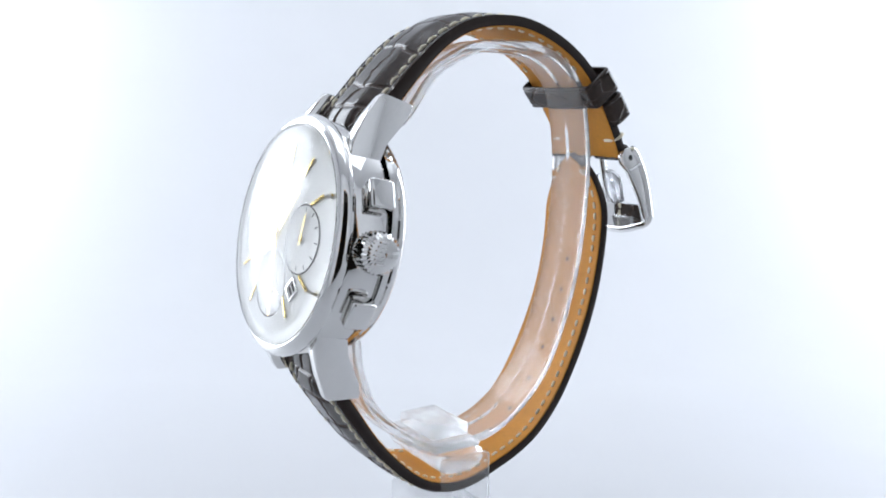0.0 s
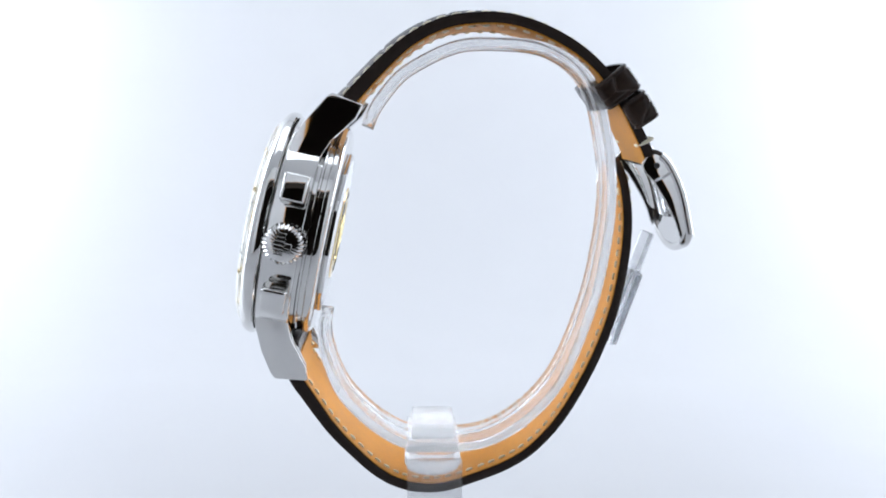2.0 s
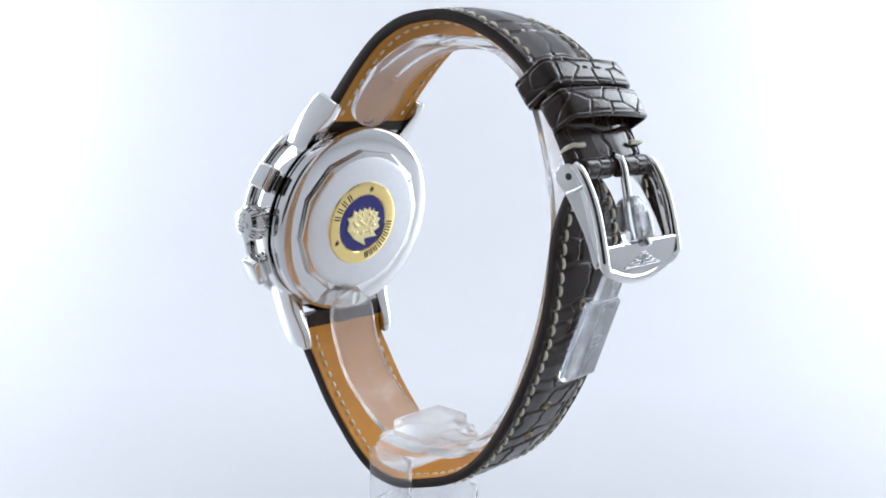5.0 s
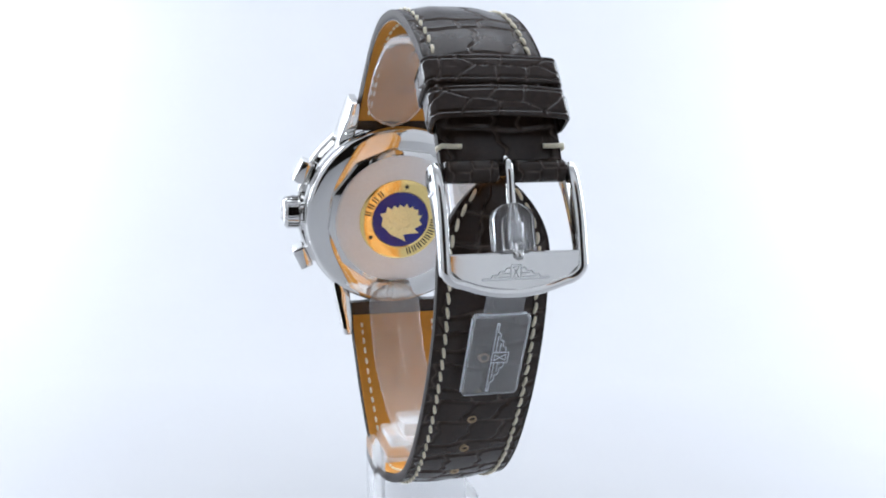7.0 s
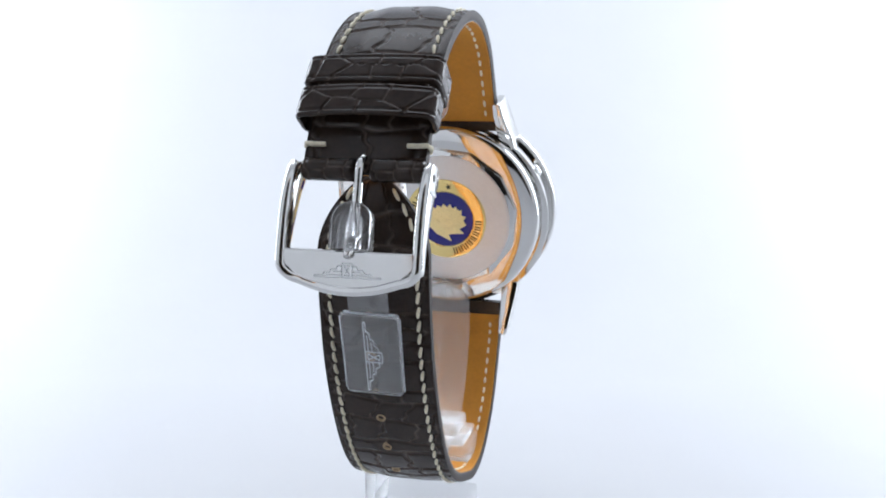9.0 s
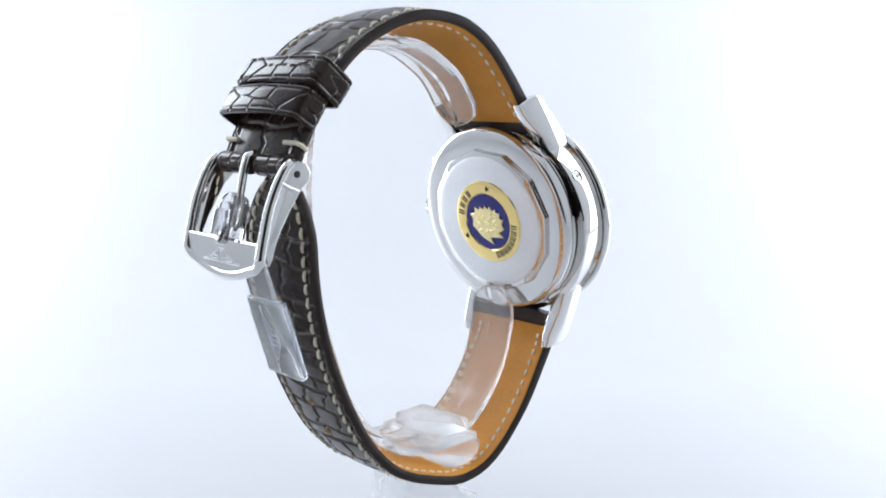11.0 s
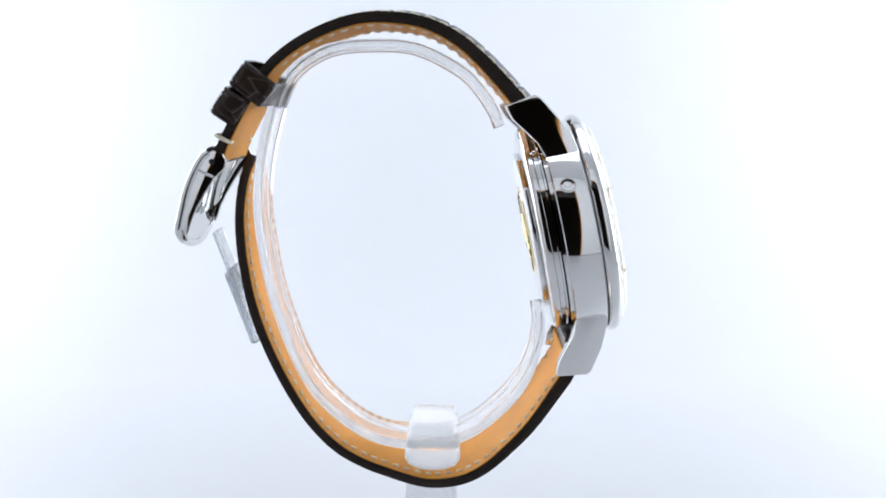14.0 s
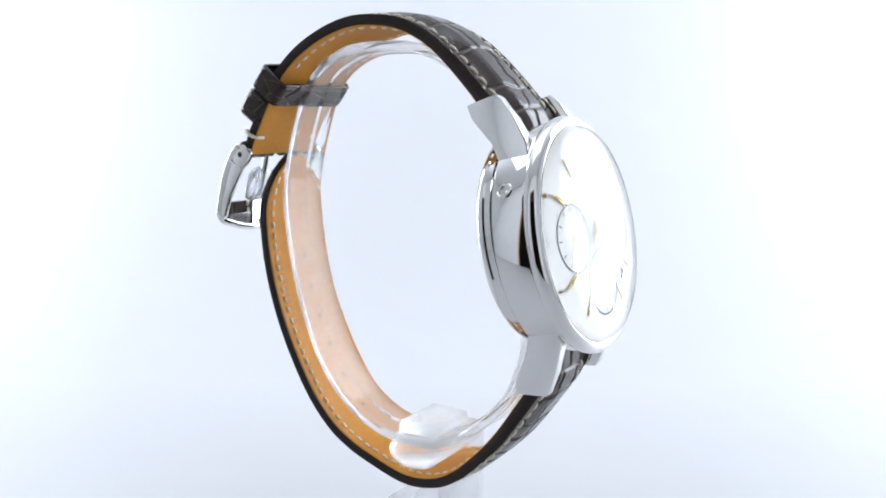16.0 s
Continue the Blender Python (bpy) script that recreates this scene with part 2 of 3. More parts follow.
def crown_and_pushers():
    n = 28
    prof = [(0.0, 26.6), (2.3, 26.6), (3.1, 26.35), (3.75, 25.6), (3.8, 23.2), (3.4, 22.8), (2.4, 22.6), (2.4, 21.0)]
    bm = bmesh.new()
    rings = []
    m = n * 4
    for r, h in prof:
        if r == 0:
            rings.append([bm.verts.new((-h, 0, 0))])
            continue
        row = []
        for k in range(m):
            flute = 0.93 if r > 3.0 and k % 4 in (0, 1) else 1.0
            a = 2 * math.pi * k / m
            row.append(bm.verts.new((-h, r * flute * math.cos(a), r * flute * math.sin(a))))
        rings.append(row)
    for a, b in zip(rings, rings[1:]):
        for k in range(m):
            j = (k + 1) % m
            if len(a) == 1:
                bm.faces.new((a[0], b[k], b[j]))
            else:
                bm.faces.new((a[k], a[j], b[j], b[k]))
    bm.transform(Matrix.Translation((0, 0.6, -6.1)))
    crown = part("crown", bm, STEEL, watch, "fluted polished steel winding crown", CASE, smooth=25)
    bars = [block(-26.85, -26.5, -1.9 + 0.75 * k, -1.5 + 0.75 * k, -0.4, 1.9 - 0.28 * abs(k - 2), 0.08, 1) for k in range(6)]
    bars.append(block(-26.85, -26.5, -0.5, 0.5, -1.7, -0.4, 0.1, 1))
    bm = join(bars)
    bm.transform(Matrix.Translation((0, 0.6, -6.1)))
    part("crown_relief", bm, STEEL, crown, "raised relief mark on the crown end", CASE)
    for up in (1, -1):
        turn = Matrix.Translation((0, 0, -5.9)) @ Matrix.Rotation(radians(-25 * up), 4, "Z")
        bm = block(-25.8, -22.7, -2.7, 2.7, -2.3, 2.3, 0.55, 3)
        bm.transform(turn)
        push = part("pusher", bm, STEEL, watch, "rectangular polished chronograph pusher", CASE)
        bm = block(-23.0, -21.5, -2.0, 2.0, -1.7, 1.7, 0.2, 1)
        bm.transform(turn)
        part("pusher_stem", bm, STEEL, push, "", CASE)


crown_and_pushers()


def corrector():
    bm = revolve([(0, 0.28), (0.45, 0.28), (0.55, 0.15), (0.6, -0.25), (0.9, -0.25), (0.98, 0.3), (1.3, 0.36), (1.5, 0.2), (1.55, -0.6)], 32)
    a = radians(29)
    turn = Matrix.Rotation(a, 4, "Z") @ Matrix.Translation((22.0, 0, -6.0)) @ Matrix.Rotation(radians(90), 4, "Y")
    bm.transform(turn)
    part("corrector", bm, STEEL, watch, "small recessed corrector button", CASE)


corrector()


DIAL_SPACE = CASE @ Matrix.Translation((0, 0, 1.5))


def dial_parts():
    dial = part("dial", revolve([(0, -2.3), (17.6, -2.3), (18.8, -2.15), (19.7, -1.75), (20.65, -1.72), (20.65, -3.0), (0, -3.0)], 96), DIAL, watch, "silvered dial with three subdials", DIAL_SPACE)
    for cx, cy, a0 in ((-9.4, 0, 95), (0, -9.4, 200), (9.4, 0, 300)):
        bm = revolve([(0, -2.28), (6.0, -2.28), (6.1, -2.25), (6.3, -2.24), (6.35, -2.4)], 64)
        bm.transform(Matrix.Translation((cx, cy, 0)))
        sub = part("subdial", bm, DIAL, dial, "recessed silver subdial", DIAL_SPACE)
        rim = revolve([(6.05, -2.23), (6.2, -2.17), (6.35, -2.23)], 64)
        rim.transform(Matrix.Translation((cx, cy, 0)))
        part("subdial_ring", rim, PRINT, sub, "thin grey printed ring", DIAL_SPACE)
        hand = join([block(-0.14, 0.14, -1.0, 4.4, -1.9, -1.75, 0), revolve([(0, -1.6), (0.45, -1.65), (0.5, -2.2)], 16)])
        hand.transform(Matrix.Translation((cx, cy, 0)) @ Matrix.Rotation(radians(a0 - 90), 4, "Z"))
        part("small_hand", hand, GOLD, sub, "", DIAL_SPACE)
        for k in range(12):
            tick = block(-0.12, 0.12, 4.9, 5.7, -2.27, -2.2, 0)
            tick.transform(Matrix.Translation((cx, cy, 0)) @ Matrix.Rotation(radians(30 * k), 4, "Z"))
            part("tick", tick, PRINT, sub, "", DIAL_SPACE)
    for k in range(12):
        if k in (3, 6, 9):
            continue
        bm = block(-0.32, 0.32, 12.6, 16.6, -2.25, -1.75, 0.15, 1)
        bm.transform(Matrix.Rotation(radians(30 * k), 4, "Z"))
        part("hour_marker", bm, GOLD, dial, "applied gold baton", DIAL_SPACE)
    frame_bm = join([block(-1.7, 1.7, 11.2, 11.5, -2.3, -1.9, 0), block(-1.7, 1.7, 14.0, 14.3, -2.3, -1.9, 0), block(-1.7, -1.4, 11.5, 14.0, -2.3, -1.9, 0), block(1.4, 1.7, 11.5, 14.0, -2.3, -1.9, 0)])
    frame_bm.transform(Matrix.Rotation(radians(135), 4, "Z"))
    window = part("date_window", frame_bm, STEEL, dial, "small framed date window", DIAL_SPACE)
    bars = join([block(-0.9, -0.25, 11.9, 13.6, -2.28, -2.22, 0), block(0.25, 0.9, 11.9, 13.6, -2.28, -2.22, 0)])
    bars.transform(Matrix.Rotation(radians(135), 4, "Z"))
    part("date_print", bars, INK, window, "", DIAL_SPACE)
    for name, length, width, ang, h in (("hour_hand", 10.5, 0.8, 38, -1.2), ("minute_hand", 15.5, 0.62, 172, -0.9), ("sweep_hand", 16.5, 0.2, -8, -0.6)):
        bm = prism([(-width, 0), (-width * 0.25, length), (width * 0.25, length), (width, 0), (width * 0.5, -3.2), (-width * 0.5, -3.2)], h - 0.12, h + 0.12, 2, 0.05, 1)
        bm.transform(Matrix.Rotation(radians(ang), 4, "Z"))
        part(name, bm, GOLD, dial, "slim gold hand", DIAL_SPACE)
    part("hand_cap", revolve([(0, -0.2), (0.7, -0.25), (0.9, -0.5), (0.9, -2.3)], 24), GOLD, dial, "", DIAL_SPACE)


dial_parts()


# ---- strap ----
def scale_field(us, vs, pitch, seed, cols):
    """Depth of crocodile scales: 0 in the furrows, 1 on the scales; us along, vs across (-1 to 1)."""
    rnd = random.Random(seed)
    seeds = []
    u = us[0] - pitch
    row = 0
    while u < us[-1] + pitch:
        h = pitch * rnd.uniform(0.75, 1.2)
        n = cols[row % len(cols)]
        off = rnd.uniform(-0.2, 0.2)
        for k in range(-1, n + 1):
            seeds.append((u + rnd.uniform(-0.18, 0.18) * h, ((k + 0.5 + off) / n * 2 - 1) + rnd.uniform(-0.1, 0.1), rnd.uniform(0, 1)))
        u += h
        row += 1
    sd = np.array(seeds)
    uu, vv = np.meshgrid(us, vs, indexing="ij")
    wob = 0.35 * np.sin(uu * 0.9 + 3 * vv) + 0.25 * np.sin(uu * 2.1 - 5 * vv + 1.0)
    d1 = np.full(uu.shape, 1e9)
    d2 = np.full(uu.shape, 1e9)
    lift = np.zeros(uu.shape)
    for su, sv, sh in sd:
        d = ((uu + wob * 0.3 - su) / pitch) ** 2 + ((vv - sv) * 1.35) ** 2
        d = np.sqrt(d)
        near = d < d1
        d2 = np.where(near, d1, np.minimum(d2, d))
        lift = np.where(near, sh, lift)
        d1 = np.where(near, d, d1)
    groove = np.clip((d2 - d1) / 0.085, 0, 1)
    groove = groove * groove * (3 - 2 * groove)
    return groove, lift


def scale_rows(us, vs, pitch, seed, cols, reach=10.5):
    """Depth of belly scales: uneven rows across the strap, each split into a few columns with rounded corners."""
    rnd = random.Random(seed)
    uu, vv = np.meshgrid(us, vs, indexing="ij")
    uw = uu + 0.55 * np.sin(2.3 * vv + 0.21 * uu) + 0.22 * np.sin(6.1 * vv + 0.9 * uu)
    vw = vv + 0.05 * np.sin(0.8 * uu) + 0.025 * np.sin(2.3 * uu + 4 * vv)
    edges = [us[0] - 2 * pitch]
    while edges[-1] < us[-1] + 2 * pitch:
        edges.append(edges[-1] + pitch * rnd.choice((0.6, 0.9, 1.1, 1.4)) * rnd.uniform(0.9, 1.1))
    edges = np.array(edges)
    at = np.clip(np.searchsorted(edges, uw) - 1, 0, len(edges) - 2)
    du = np.minimum(uw - edges[at], edges[at + 1] - uw)
    dv = np.full(uu.shape, 9.0)
    lift = np.zeros(uu.shape)
    for r in range(len(edges) - 1):
        n = cols[r % len(cols)]
        cuts = [-9.0] + [(k / n * 2 - 1) * 0.86 + rnd.uniform(-0.13, 0.13) for k in range(0, n + 1)] + [9.0]
        lean = rnd.uniform(-0.035, 0.035)
        row = at == r
        v = vw[row] + lean * (uw[row] - edges[r])
        c = np.clip(np.searchsorted(cuts, v) - 1, 0, len(cuts) - 2)
        cuts = np.array(cuts)
        dv[row] = np.minimum(v - cuts[c], cuts[c + 1] - v) * reach
        lift[row] = np.array([rnd.random() for _ in cuts])[c]
    d = (np.maximum(du, 1e-3) ** -2.5 + np.maximum(dv, 1e-3) ** -2.5) ** -0.4
    groove = np.clip(d / 0.5, 0, 1)
    return groove * groove * (3 - 2 * groove), lift


def strap(name, points, side, half, thick, bulge, centre, seed, cols, pitch, tip=0.0, relief=0.42):
    """A padded strap with crocodile relief: outer line (y, z), half widths, thickness and padding along it."""
    line, s = spline(points, 0.24)
    f = s / s[-1]
    nrm = normals_2d(line, side)
    hw = np.interp(f, [0, 1], half) if len(half) == 2 else np.interp(f, np.linspace(0, 1, len(half)), half)
    if tip:
        k = np.clip((s - (s[-1] - tip)) / tip, 0, 1)
        hw = hw * np.clip(1 - k ** 2, 0.0005, 1) ** 0.9
    th = np.interp(f, np.linspace(0, 1, len(thick)), thick)
    bu = np.interp(f, np.linspace(0, 1, len(bulge)), bulge)
    cx = np.interp(f, np.linspace(0, 1, len(centre)), centre)
    vs = np.linspace(-1, 1, 91)
    groove, lift = scale_rows(s, vs, pitch, seed, cols)
    av = np.abs(vs)
    # padded middle, a dip along the seam, rounded rim
    pad = np.clip((0.80 - av) / 0.5, 0, 1)
    pad = pad * pad * (3 - 2 * pad)
    rim = np.clip((av - 0.9) / 0.1, 0, 1) ** 2
    seam = np.exp(-((av - 0.80) / 0.045) ** 2)
    bm = bmesh.new()
    furrow = bm.verts.layers.float.new("furrow")
    top = []
    for i in range(len(s)):
        row = []
        for j, v in enumerate(vs):
            h = bu[i] * pad[j] + relief * (groove[i, j] * (0.75 + 0.35 * lift[i, j]) - 1) * (1 - rim[j]) - 0.35 * rim[j] - 0.18 * seam[j]
            p = line[i] + nrm[i] * h
            row.append(bm.verts.new((cx[i] + v * hw[i], p[0], p[1])))
            row[-1][furrow] = (1 - groove[i, j]) * (1 - rim[j])
        top.append(row)
    low = []
    for i in range(len(s)):
        p = line[i] - nrm[i] * th[i]
        e = line[i] - nrm[i] * (th[i] * 0.5)
        low.append([bm.verts.new((cx[i] - hw[i] - 0.12, e[0], e[1])), bm.verts.new((cx[i] - hw[i], p[0], p[1])),
                    bm.verts.new((cx[i] + hw[i], p[0], p[1])), bm.verts.new((cx[i] + hw[i] + 0.12, e[0], e[1]))])
    for i in range(len(s) - 1):
        for j in range(len(vs) - 1):
            bm.faces.new((top[i][j], top[i][j + 1], top[i + 1][j + 1], top[i + 1][j]))
        ring_a = [top[i][0], *low[i], top[i][-1]]
        ring_b = [top[i + 1][0], *low[i + 1], top[i + 1][-1]]
        for j in range(5):
            bm.faces.new((ring_a[j], ring_a[j + 1], ring_b[j + 1], ring_b[j]))
    for i in (0, -1):
        bm.faces.new([*top[i], *low[i][::-1]])
    body = part(name, bm, LEATHER, watch, "dark brown crocodile-grain leather strap piece", smooth=50)
    # edge paint and lining
    for sgn in (-1, 1):
        eb = bmesh.new()
        rows = []
        for i in range(len(s)):
            out = []
            for a, w in ((-0.30, -0.22), (-0.10, 0.05), (0.5, 0.17), (0.9, 0.05), (1.02, -0.22)):
                p = line[i] - nrm[i] * (th[i] * a if a > 0 else -a)
                out.append(eb.verts.new((cx[i] + sgn * (hw[i] + w), p[0], p[1])))
            rows.append(out)
        for a, b in zip(rows, rows[1:]):
            for j in range(4):
                eb.faces.new((a[j], a[j + 1], b[j + 1], b[j]))
        part("painted_edge", eb, EDGE, body, "dark painted strap edge", smooth=60)
    lb = bmesh.new()
    rows = []
    cut = 13
    for i in range(cut, len(s)):
        p0 = line[i] - nrm[i] * (th[i] - 0.1)
        p1 = line[i] - nrm[i] * (th[i] + 0.22)
        w = max(hw[i] - 0.15, 0.02)
        rows.append([lb.verts.new((cx[i] + x, q[0], q[1])) for x, q in ((-w, p0), (-w, p1 * 0.6 + p0 * 0.4), (-w + 0.15, p1), (w - 0.15, p1), (w, p1 * 0.6 + p0 * 0.4), (w, p0))])
    for a, b in zip(rows, rows[1:]):
        for j in range(5):
            lb.faces.new((a[j], a[j + 1], b[j + 1], b[j]))
    lb.faces.new(rows[0])
    lb.faces.new(rows[-1])
    part("lining", lb, TAN, body, "tan smooth leather lining")
    return body, line, s, nrm, hw, th, cx


def stitches(body, data, start, stop, inset=0.80, pitch=2.3, length=1.8):
    """Cream saddle stitches on both faces along both edges; one seam a part."""
    line, s, nrm, hw, th, cx = data
    for face in (1, -1):
        for sgn in (-1, 1):
            bms = []
            u = start
            k = 0
            while u < stop:
                pts = []
                for f in (-0.5, -0.3, 0, 0.3, 0.5):
                    q = u + f * (length if face == 1 else length * 0.72)
                    p = np.array([np.interp(q, s, line[:, 0]), np.interp(q, s, line[:, 1])])
                    n = np.array([np.interp(q, s, nrm[:, 0]), np.interp(q, s, nrm[:, 1])])
                    w = np.interp(q, s, hw) * inset * sgn + (0.35 * f * sgn if face == 1 else 0) + np.interp(q, s, cx)
                    h = 0.0 + 0.28 * (1 - (2 * f) ** 2) if face == 1 else -(np.interp(q, s, th) + 0.30 + 0.06 * (1 - (2 * f) ** 2))
                    if face == 1:
                        h -= 0.18
                    p = p + n * h
                    pts.append((w, p[0], p[1]))
                r = 0.31 if face == 1 else 0.26
                bms.append(tube(pts, [r * 0.7, r, r * 1.1, r, r * 0.7], 7))
                u += pitch * (1 + 0.06 * math.sin(k * 2.3))
                k += 1
            part("seam", join(bms), THREAD, body, "cream stitched seam" if face == 1 else "pale stitched seam", smooth=60)


UPPER = [(22.3, 16.4), (21.4, 18.8), (19.6, 21.2), (17.5, 23.3), (14.4, 26.6), (10.0, 30.9), (5.7, 34.4), (1.3, 36.8), (-3.0, 38.2), (-8.4, 38.8), (-13.8, 38.6),
         (-19.3, 37.2), (-24.9, 34.7), (-29.4, 31.8), (-33.3, 28.2), (-36.6, 23.6), (-39.6, 18.6), (-42.3, 13.4), (-43.4, 10.6)]
LOWER = [(29.9, -25.5), (29.8, -29.5), (29.0, -33.4), (26.3, -37.6), (21.7, -44.2), (17.2, -49.1), (12.5, -53.5), (7.8, -56.3), (2.5, -57.5), (-3.0, -57.2),
         (-11.0, -54.6), (-15.7, -52.6), (-20.3, -49.7), (-24.9, -45.0), (-28.3, -40.1), (-31.6, -34.1), (-34.3, -28.1), (-36.4, -22.2), (-37.9, -16.3),
         (-39.0, -9.3), (-39.4, -2.4), (-39.3, 4.4), (-38.9, 8.2), (-38.2, 10.8)]
up_body, *up_data = strap("upper_strap", UPPER, 1, (10.75, 11.0, 11.0, 10.6, 10.3), (3.2, 2.4, 2.1, 2.0, 2.0), (1.3, 1.3, 0.8, 0.4, 0.2), (-1.9, -1.0, -0.5, -0.3, -0.2), 5, (2, 2, 3, 2), 6.4, relief=0.36)
low_body, *low_data = strap("lower_strap", LOWER, -1, (10.75, 10.8, 10.5, 10.2, 9.9, 9.8), (2.9, 2.1, 1.9, 1.8, 1.8, 1.8), (1.3, 0.9, 0.5, 0.3, 0.2, 0.1), (-1.9, -1.2, -1.0, -0.6, -0.1, 0.1), 11, (3, 2, 3, 3), 5.2, tip=15, relief=0.50)
stitches(up_body, up_data, 6.0, 66.0, 0.80, 2.9, 2.1)
stitches(low_body, low_data, 6.0, low_data[1][-1] - 3.0, 0.80, 2.5, 1.95)


def ring_band(half_w, inner, outer, length, wall, seed, puff):
    """A keeper loop with crocodile relief in its own space: x across the strap, y out of it, z along it."""
    r = 1.5
    core = []
    for cx, cy, a0 in ((half_w - r, outer - r, 0), (-half_w + r, outer - r, 90), (-half_w + r, inner + r, 180), (half_w - r, inner + r, 270)):
        for k in range(9):
            a = radians(a0 + 90 * k / 8)
            core.append((cx + r * math.cos(a), cy + r * math.sin(a), math.cos(a), math.sin(a)))
    line = []
    for (x0, y0, c0, s0), (x1, y1, c1, s1) in zip(core, core[1:] + core[:1]):
        n = max(1, int(math.hypot(x1 - x0, y1 - y0) / 0.22))
        for k in range(n):
            f = k / n
            line.append((x0 + (x1 - x0) * f, y0 + (y1 - y0) * f, c0 + (c1 - c0) * f, s0 + (s1 - s0) * f))
    zs = np.linspace(-length / 2, length / 2, 27)
    us = np.arange(len(line)) * 0.22
    groove, lift = scale_field(us, zs / (length / 2) * 0.9, 5.2, seed, (2, 1, 1, 2))
    bm = bmesh.new()
    furrow = bm.verts.layers.float.new("furrow")
    n = len(line)
    rows = []
    for j, z in enumerate(zs):
        edge = max(0.0, (abs(z) - length / 2 + 0.55) / 0.55)
        row = []
        for i, (x, y, c, sn) in enumerate(line):
            lip = 0.22 * math.exp(-((abs(z) - length / 2 + 0.8) / 0.2) ** 2)
            h = 0.30 * (groove[i, j] * (0.8 + 0.3 * lift[i, j]) - 1) * (1 - edge) - 0.35 * edge ** 2 - lip
            h += puff * max(sn, 0) ** 2 * (1 - (x / half_w) ** 2)
            v = bm.verts.new((x + c * h, y + sn * h, z))
            v[furrow] = (1 - groove[i, j]) * (1 - edge)
            row.append(v)
        rows.append(row)
    inner_rows = [[bm.verts.new((x - c * wall, y - sn * wall + puff * max(sn, 0) ** 2 * (1 - (x / half_w) ** 2), z)) for x, y, c, sn in line] for z in (zs[-1], zs[0])]
    seq = rows + inner_rows + rows[:1]
    for p, q in zip(seq, seq[1:]):
        for k in range(n):
            j = (k + 1) % n
            bm.faces.new((p[k], p[j], q[j], q[k]))
    return bm


def keepers():
    for (y, z), ang, inner, outer, length, seed, puff in (((-34.9, 24.9), 52, -3.9, 3.9, 5.6, 21, 0.6), ((-39.2, 20.2), 56, -2.4, 3.2, 5.8, 34, 1.0)):
        bm = ring_band(11.9, inner, outer, length, 0.8, seed, puff)
        d = Vector((0, -math.cos(radians(ang)), -math.sin(radians(ang))))
        n = Vector((0, d.z, -d.y))
        m = Matrix(((1, 0, 0, -0.3), (0, n.y, d.y, y), (0, n.z, d.z, z), (0, 0, 0, 1)))
        bm.transform(m)
        part("keeper", bm, LEATHER, watch, "dark brown leather keeper loop", smooth=50)


keepers()


def winged_emblem(size):
    """An hourglass between two stepped wings, drawn in thin raised ribs; x across the wings, y out of the face, z up."""
    def rib(x0, z0, x1, z1, w=0.085):
        return tube([(x0 * size, 0, z0 * size), (x1 * size, 0, z1 * size)], w * size ** 0.5, 6)
    ribs = [rib(-0.85, 1.2, 0.85, 1.2), rib(-0.85, -1.2, 0.85, -1.2), rib(-0.85, -1.2, -0.85, 1.2), rib(0.85, -1.2, 0.85, 1.2),
            rib(-0.5, 0.85, 0.5, -0.85), rib(0.5, 0.85, -0.5, -0.85), rib(-0.5, 0.85, 0.5, 0.85), rib(-0.5, -0.85, 0.5, -0.85)]
    for sx in (-1, 1):
        steps = [(0.85, 0.7), (1.6, 0.7), (1.9, 0.15), (2.7, 0.15), (3.0, -0.4), (3.9, -0.4), (4.2, -0.9), (5.6, -0.9), (5.7, -1.2), (0.85, -1.2)]
        for (x0, z0), (x1, z1) in zip(steps, steps[1:]):
            ribs.append(rib(sx * x0, z0, sx * x1, z1))
        for x0, x1, z in ((0.9, 2.4, -0.2), (0.9, 3.6, -0.75)):
            ribs.append(rib(sx * x0, z, sx * x1, z))
    return join(ribs)


